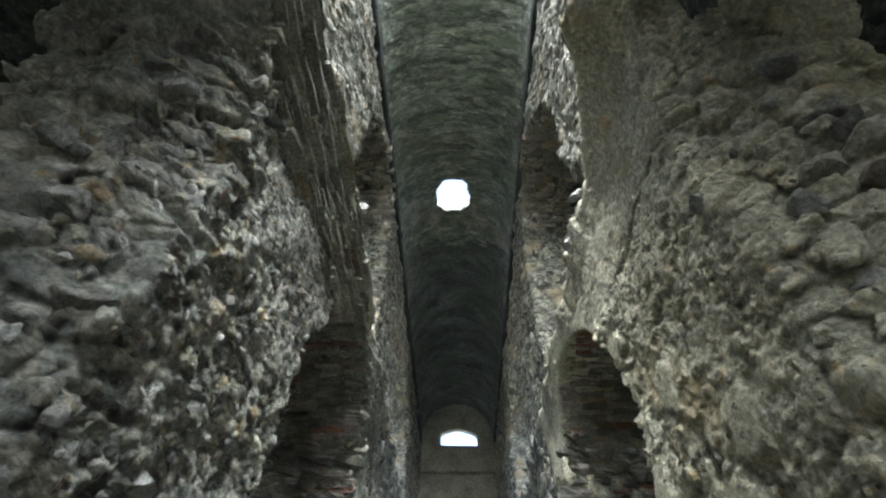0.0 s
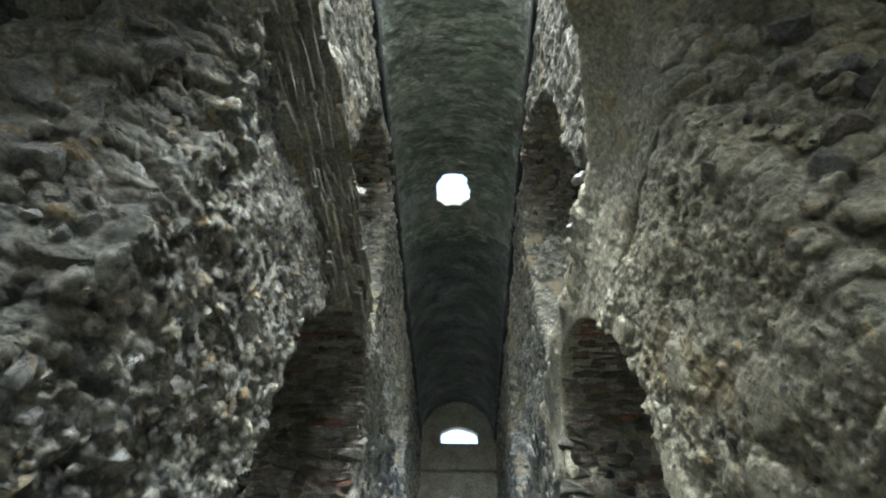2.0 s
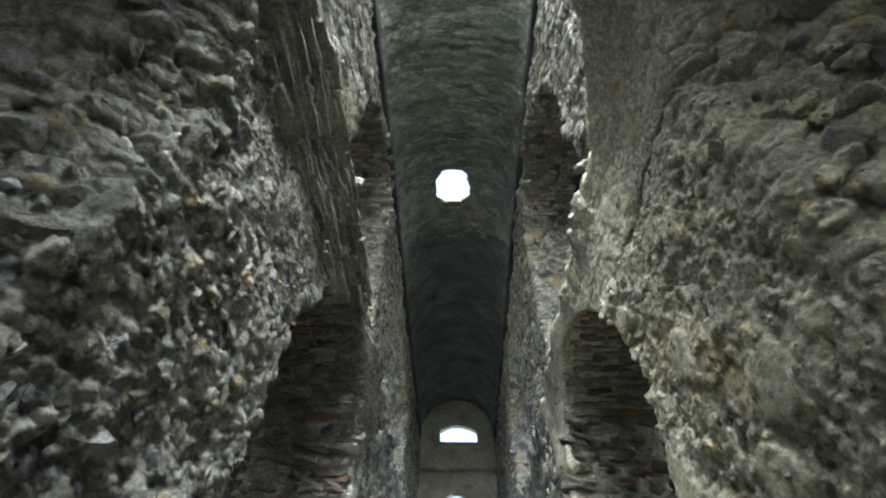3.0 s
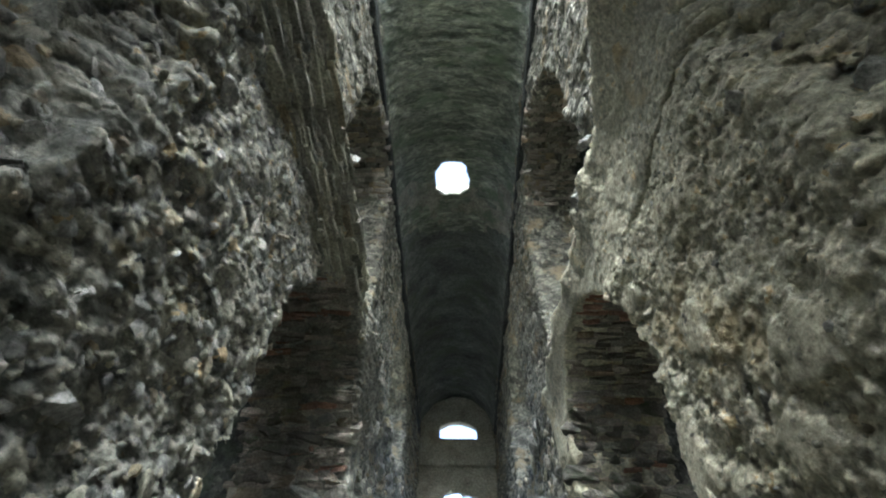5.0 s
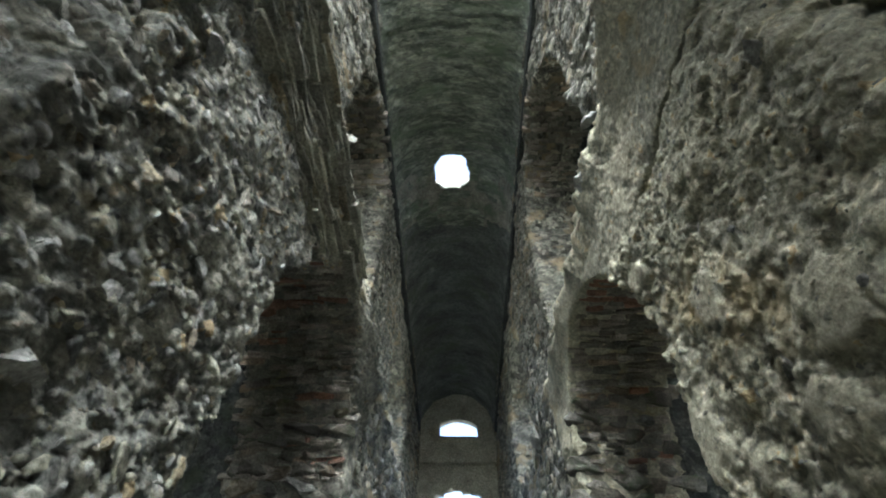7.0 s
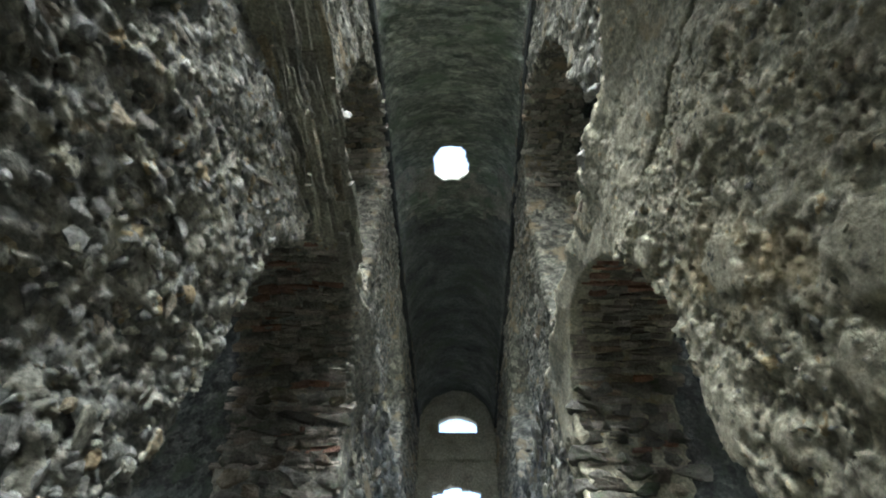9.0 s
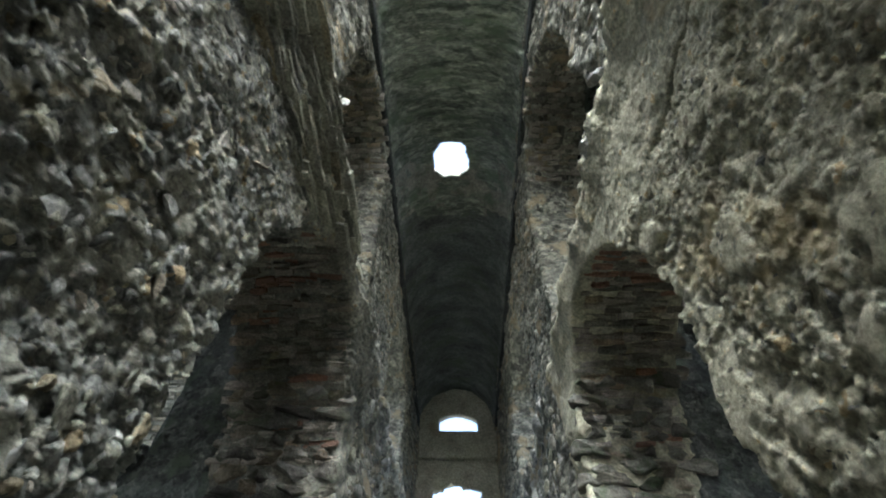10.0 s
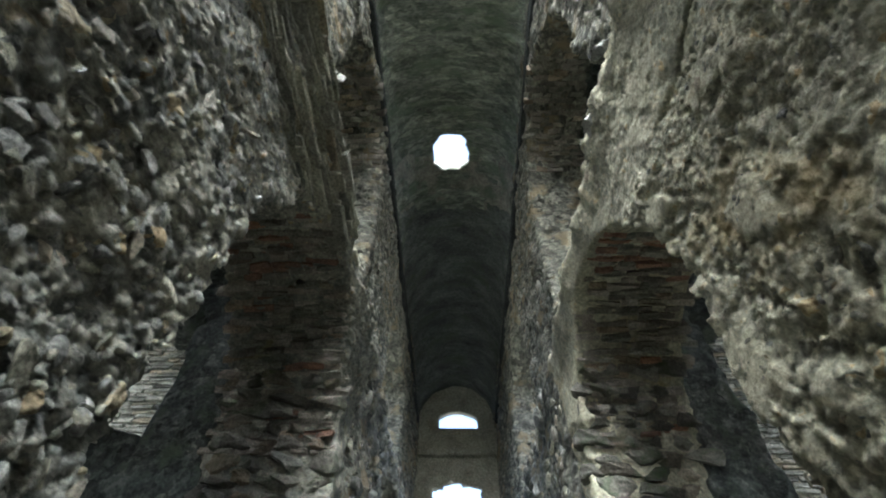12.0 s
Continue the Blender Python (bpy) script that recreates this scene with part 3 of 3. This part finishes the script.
DARK_BRICKS, RED_BRICKS, DUSTY_BRICKS = [with_material(BRICKS, m) for m in (BRICK, RED_BRICK, DUSTY_BRICK)]
tree_of = {}


def meet(ob, eye, way):
    if ob.name not in tree_of:
        me = ob.data
        co = np.empty(len(me.vertices) * 3, np.float32)
        me.vertices.foreach_get("co", co)
        ix = np.empty(len(me.loops), np.int32)
        me.loops.foreach_get("vertex_index", ix)
        tree_of[ob.name] = BVHTree.FromPolygons(co.reshape(-1, 3).tolist(), ix.reshape(-1, 4).tolist())
    return tree_of[ob.name].ray_cast(Vector(eye), Vector(way))[:2]


def set_piece(name, mesh, m, parent):
    ob = new(name, mesh)
    ob.parent = parent
    ob.matrix_world = m
    return ob


def joined(name, pieces, parent, label):
    """Many pieces (mesh, matrix) as one mesh of stuff under parent."""
    mats, vs, fs, mi, base = [], [], [], [], 0
    for me, m in pieces:
        co = np.empty(len(me.vertices) * 3, np.float32)
        me.vertices.foreach_get("co", co)
        ix = np.empty(len(me.loops), np.int32)
        me.loops.foreach_get("vertex_index", ix)
        a = np.array(m)
        vs.append(co.reshape(-1, 3) @ a[:3, :3].T + a[:3, 3])
        fs.append(ix.reshape(-1, 3) + base)
        base += len(vs[-1])
        if me.materials[0] not in mats:
            mats.append(me.materials[0])
        mi.append(np.full(len(fs[-1]), mats.index(me.materials[0])))
    ob = grid_mesh(name, [(np.concatenate(vs), np.concatenate(fs))], mats, smooth=False)
    ob.data.polygons.foreach_set("material_index", np.concatenate(mi).astype(np.int32))
    ob.parent = parent
    return tagged(ob, label, kind="stuff")


def lay(place, normal, size, sink, spin=0.5):
    """A pose for a stone on a surface: flat to it, bedded along the wall with some turn."""
    nz = Vector(normal).normalized()
    q = nz.to_track_quat("Z", "Y").to_matrix().to_4x4()
    turn = Euler([float(a) for a in rnd.normal(size=3) * (0.35 * spin, 0.35 * spin, 1.2 * spin)]).to_matrix().to_4x4()
    return Matrix.Translation(Vector(place) - nz * sink) @ q @ turn @ Matrix.Diagonal((*[float(a) for a in size], 1))


def stud(ob, side, y0, y1, z0, z1, count, kinds, size, singles=(), label="", deepest=0.35, spin=0.5, sink=0.1):
    """Stones over a stretch of the hall face of a wall; those inside the stretch 'singles' are pieces of their own."""
    rest, alone = [], 0
    for _ in range(count):
        y, z = float(rnd.uniform(y0, y1)), float(rnd.uniform(z0, z1))
        place, normal = meet(ob, (0, y, z), (side, 0, 0))
        if place is None or abs(place.x) > 1.6 + deepest or abs(place.x) < 0.9:
            continue
        d = size[0] * math.exp(size[1] * float(rnd.normal()))
        d = min(max(d, size[0] * 0.45), size[0] * 3.2)
        me = kinds[rnd.randint(len(kinds))]
        n = (Vector(normal) + Vector((-side * 0.8, 0, 0))).normalized()
        m = lay(place, n, (d * 1.5, d * 0.85, d * 0.8), d * sink, spin)
        if singles and singles[0] < y < singles[1] and singles[2] < z < singles[3] and alone < 290 and d > size[0] * 0.8:
            set_piece("stone", me, m, ob)
            alone += 1
        else:
            rest.append((me, m))
    if rest:
        joined("rubble_stones", rest, ob, label)


stud(wall_west, -1, 0.3, 5.2, 1.7, 4.95, 3400, GREY_ROCKS * 5 + MORTAR_ROCKS * 2 + PALE_ROCKS[:7], (0.054, 0.42), (1.6, 3.3, 2.6, 4.4), "angular grey stones bedded in the broken wall", spin=0.8, sink=0.17)
stud(wall_east, 1, 0.3, 5.2, 1.7, 4.6, 1500, MORTAR_ROCKS * 3 + GREY_ROCKS, (0.034, 0.45), (1.6, 3.5, 2.6, 4.3), "small stones showing through the mortar", spin=0.6, sink=0.22)
for side, name in ((-1, "west"), (1, "east")):
    ob = bpy.data.objects["wall_upper_" + name]
    stud(ob, side, 0.3, 9.4, 6.1, 11.15, 6500, UPPER_ROCKS, (0.075, 0.4), (1.0, 4.0, 8.0, 10.5), "weathered stones of the upper wall", spin=0.4, sink=0.18)
    ob = bpy.data.objects["wall_far_" + name]
    stud(ob, side, 7.0, 18.0, 3.0, 6.0, 1200, GREY_ROCKS * 2 + MORTAR_ROCKS, (0.12, 0.4), (), "stones of the dark lower wall", spin=0.4, sink=0.1)


def jamb_stones(ob, side, y_face, z0, z1, x0, x1, kinds, step=0.17, length=0.32):
    """Coursed stones in the far side of an opening."""
    z = z0
    while z < z1:
        x = x0 + float(rnd.uniform(-0.1, 0.05))
        h = step * float(rnd.uniform(0.8, 1.25))
        while x < x1:
            w = length * float(rnd.uniform(0.6, 1.4))
            place, normal = meet(ob, (side * (x + w / 2), y_face - 1.6, z + h / 2), (0, 1, 0))
            if place is not None and abs(place.y - y_face) < 0.45:
                m = Matrix.Translation(place + Vector((0, 0.02, 0))) @ pose(0, 0, 0, *[float(a) for a in rnd.normal(size=3) * 4]) @ Matrix.Diagonal((w * 1.25, 0.3, h * 1.55, 1))
                set_piece("stone", kinds[rnd.randint(len(kinds))], m, ob)
            x += w
        z += h


jamb_stones(wall_east, 1, 6.42, 2.6, 4.9, 1.5, 2.75, MOSSY_BLOCKS * 5 + GREY_BLOCKS[:4])
jamb_stones(wall_west, -1, 6.38, 2.6, 4.9, 1.4, 2.75, MOSSY_BLOCKS * 5 + GREY_BLOCKS[:4])


def arch_bricks(ob, side, a, x0, x1, ang0, ang1, thick=0.092, red=0.05):
    """Courses of brick across the underside of an arch, from ang0 to ang1 (degrees from the far springing)."""
    c, r, spring, rise = a
    n = int(radians(ang1 - ang0) * (r + rise) / 2 / thick)
    for i in range(n):
        t = radians(ang0 + (ang1 - ang0) * (i + 0.5) / n)
        way = Vector((0, math.cos(t) * r, math.sin(t) * rise)).normalized()
        x = x0 + float(rnd.uniform(-0.15, 0.05))
        while x < x1:
            w = float(rnd.uniform(0.16, 0.42))
            place, normal = meet(ob, (side * (x + w / 2), c, spring), way)
            if place is not None and 0.6 < (place - Vector((side * (x + w / 2), c, spring))).length < 2.4 and rnd.rand() > 0.1:
                ang = math.degrees(math.atan2(way.z, way.y))
                m = Matrix.Translation(place + way * float(rnd.uniform(0.055, 0.09))) @ pose(0, 0, 0, ang + float(rnd.normal() * 6), 0, 0) @ pose(0, 0, 0, 0, float(rnd.normal() * 4), float(rnd.normal() * 4)) @ Matrix.Diagonal((w, 0.2, thick * float(rnd.uniform(0.7, 1.0)), 1))
                kinds = RED_BRICKS if rnd.rand() < (red * 5 if t > 1.4 else red) else DUSTY_BRICKS if rnd.rand() < 0.28 else DARK_BRICKS
                set_piece("brick", kinds[rnd.randint(8)], m, ob)
            x += w


arch_bricks(wall_east, 1, LOW_R[1], 1.6, 2.75, 12, 122)
arch_bricks(wall_west, -1, LOW_L[1], 1.42, 2.75, 12, 122)
arch_bricks(bpy.data.objects["wall_upper_east"], 1, HIGH_R[1], 1.6, 2.8, 38, 120, 0.12, 0.0)
arch_bricks(bpy.data.objects["wall_upper_west"], -1, HIGH_L[1], 1.6, 2.8, 38, 120, 0.12, 0.0)


def haunch_bricks(ob, side, y0, y1, z0, z1, step=0.09):
    """Thin courses along the hall, each stepping in over the one below, where the lower vault sprang from the wall."""
    z = z0
    while z < z1:
        t = max(z - 4.75, 0) / 1.1
        y = y0 + float(rnd.uniform(0, 0.3))
        while y < y1:
            w = float(rnd.uniform(0.2, 0.7))
            inner = 1.31 - 0.2 * t ** 1.7 + float(rnd.uniform(-0.024, 0.024))
            place, normal = meet(ob, (0, y + w / 2, z), (side, 0, 0))
            if place is not None and abs(place.x) < inner + 0.16 and rnd.rand() > 0.1:
                m = Matrix.Translation((side * (inner + 0.1), y + w / 2, z)) @ pose(0, 0, 0, float(rnd.normal() * 1.5), float(rnd.normal() * 2), 90 + float(rnd.normal() * 1.2)) @ Matrix.Diagonal((w, 0.22, step * float(rnd.uniform(0.5, 0.72)), 1))
                kinds = SLATES if rnd.rand() < 0.6 else DUSTY_BRICKS
                set_piece("brick", kinds[rnd.randint(8)], m, ob)
            y += w
        z += step


SLATES = with_material(BRICKS, TAN_STONE)
haunch_bricks(wall_west, -1, 0.2, 4.3, 4.95, 5.85)


def edge_stones(ob, side, rows, kinds):
    """Large stones left standing out of the edge of an opening: place along the hall, height, size."""
    for y, z, d in rows:
        place, normal = meet(ob, (0, y, z), (side, 0, 0))
        x = min(abs(place.x), 1.95) if place is not None else 1.55
        m = Matrix.Translation((side * (x + 0.02), y, z)) @ pose(0, 0, 0, *[float(a) for a in rnd.normal(size=3) * 18]) @ Matrix.Diagonal((d * 1.05, d * 0.95, d * 0.7, 1))
        set_piece("stone", kinds[rnd.randint(len(kinds))], m, ob)


edge_stones(wall_east, 1, [(0.98, 4.2, 0.2), (1.0, 3.98, 0.26), (0.93, 3.75, 0.24), (1.08, 3.6, 0.3), (0.97, 3.38, 0.26), (1.02, 3.15, 0.34), (0.9, 2.95, 0.24), (1.05, 2.8, 0.32),
                           (1.45, 3.85, 0.22), (1.2, 3.42, 0.2), (0.86, 4.5, 0.22), (1.0, 2.5, 0.3), (1.22, 2.98, 0.18)], GREY_BLOCKS)
edge_stones(wall_west, -1, [(0.8, 4.1, 0.2), (1.02, 3.25, 0.26), (0.85, 3.6, 0.2), (1.2, 2.8, 0.24), (0.9, 4.45, 0.22)], GREY_BLOCKS)



def bedded_stones(ob, side, rows, kinds):
    """Broad pale stones lying flat in the wall's face: place along the hall, height, size."""
    for y, z, d in rows:
        place, normal = meet(ob, (0, y, z), (side, 0, 0))
        set_piece("stone", kinds[rnd.randint(len(kinds))], lay(place, (-side, 0, 0), (d * 0.8, d, d * 0.4), -0.004, 0.3), ob)


bedded_stones(wall_west, -1, [(2.31, 4.04, 0.20), (1.84, 3.47, 0.13), (2.02, 3.05, 0.12), (2.36, 3.43, 0.15), (2.02, 2.87, 0.13), (2.29, 2.84, 0.10), (2.99, 3.16, 0.10)], PALE_BLOCKS)


def fallen_stone(place, size, material, label, turn):
    """A loose stone lying on the broken ledge."""
    bm = bmesh.new()
    bm.from_mesh(BLOCKS[int(turn) % 8])
    me = bpy.data.meshes.new("fallen_stone")
    bm.to_mesh(me)
    bm.free()
    me.materials.append(material)
    ob = new("fallen_stone", me)
    ob.matrix_world = pose(*place, 10, turn, turn * 3) @ Matrix.Diagonal((*size, 1))
    return tagged(ob, label, "stone", "loose stones on the ledge")


for place, size, turn in (((-1.19, 2.68, 5.9), (0.2, 0.12, 0.09), 12), ((-1.12, 2.78, 5.93), (0.15, 0.16, 0.07), 40), ((-1.2, 3.62, 5.98), (0.12, 0.24, 0.13), 25), ((-1.17, 3.76, 5.98), (0.16, 0.13, 0.11), 7),
                          ((1.32, 3.16, 5.75), (0.24, 0.12, 0.08), 33), ((1.4, 3.72, 5.72), (0.12, 0.2, 0.12), 18), ((1.36, 3.3, 5.75), (0.12, 0.14, 0.14), 51), ((1.3, 2.5, 5.72), (0.14, 0.26, 0.14), 3)):
    fallen_stone(place, size, PALE_STONE, "pale loose stone lying on the broken ledge", turn)
fallen_stone((-1.27, 3.47, 5.93), (0.16, 0.32, 0.2), ORANGE_STONE, "orange loose stone lying on the broken ledge", 5)


def coursed_face(ob, x0, x1, y, z0, z1, kinds, thick=0.085):
    """Thin courses of stone slabs in the face of a cross wall."""
    z = z0
    while z < z1:
        x = x0 + float(rnd.uniform(-0.2, 0))
        while x < x1:
            w = float(rnd.uniform(0.18, 0.5))
            m = pose(x + w / 2, y + 0.05 + float(rnd.uniform(-0.02, 0.02)), z, *[float(a) for a in rnd.normal(size=3) * 1.5]) @ Matrix.Diagonal((w * 0.97, 0.22, thick * float(rnd.uniform(0.75, 0.95)), 1))
            set_piece("slab", kinds[rnd.randint(len(kinds))], m, ob)
            x += w
        z += thick


SLABS = with_material(BRICKS, UPPER_STONE)
coursed_face(bpy.data.objects["wall_outer_west"], -6.9, -5.0, 8.4, 5.2, 8.2, SLABS)
coursed_face(bpy.data.objects["wall_outer_east"], 4.3, 5.6, 8.4, 4.6, 8.2, SLABS)
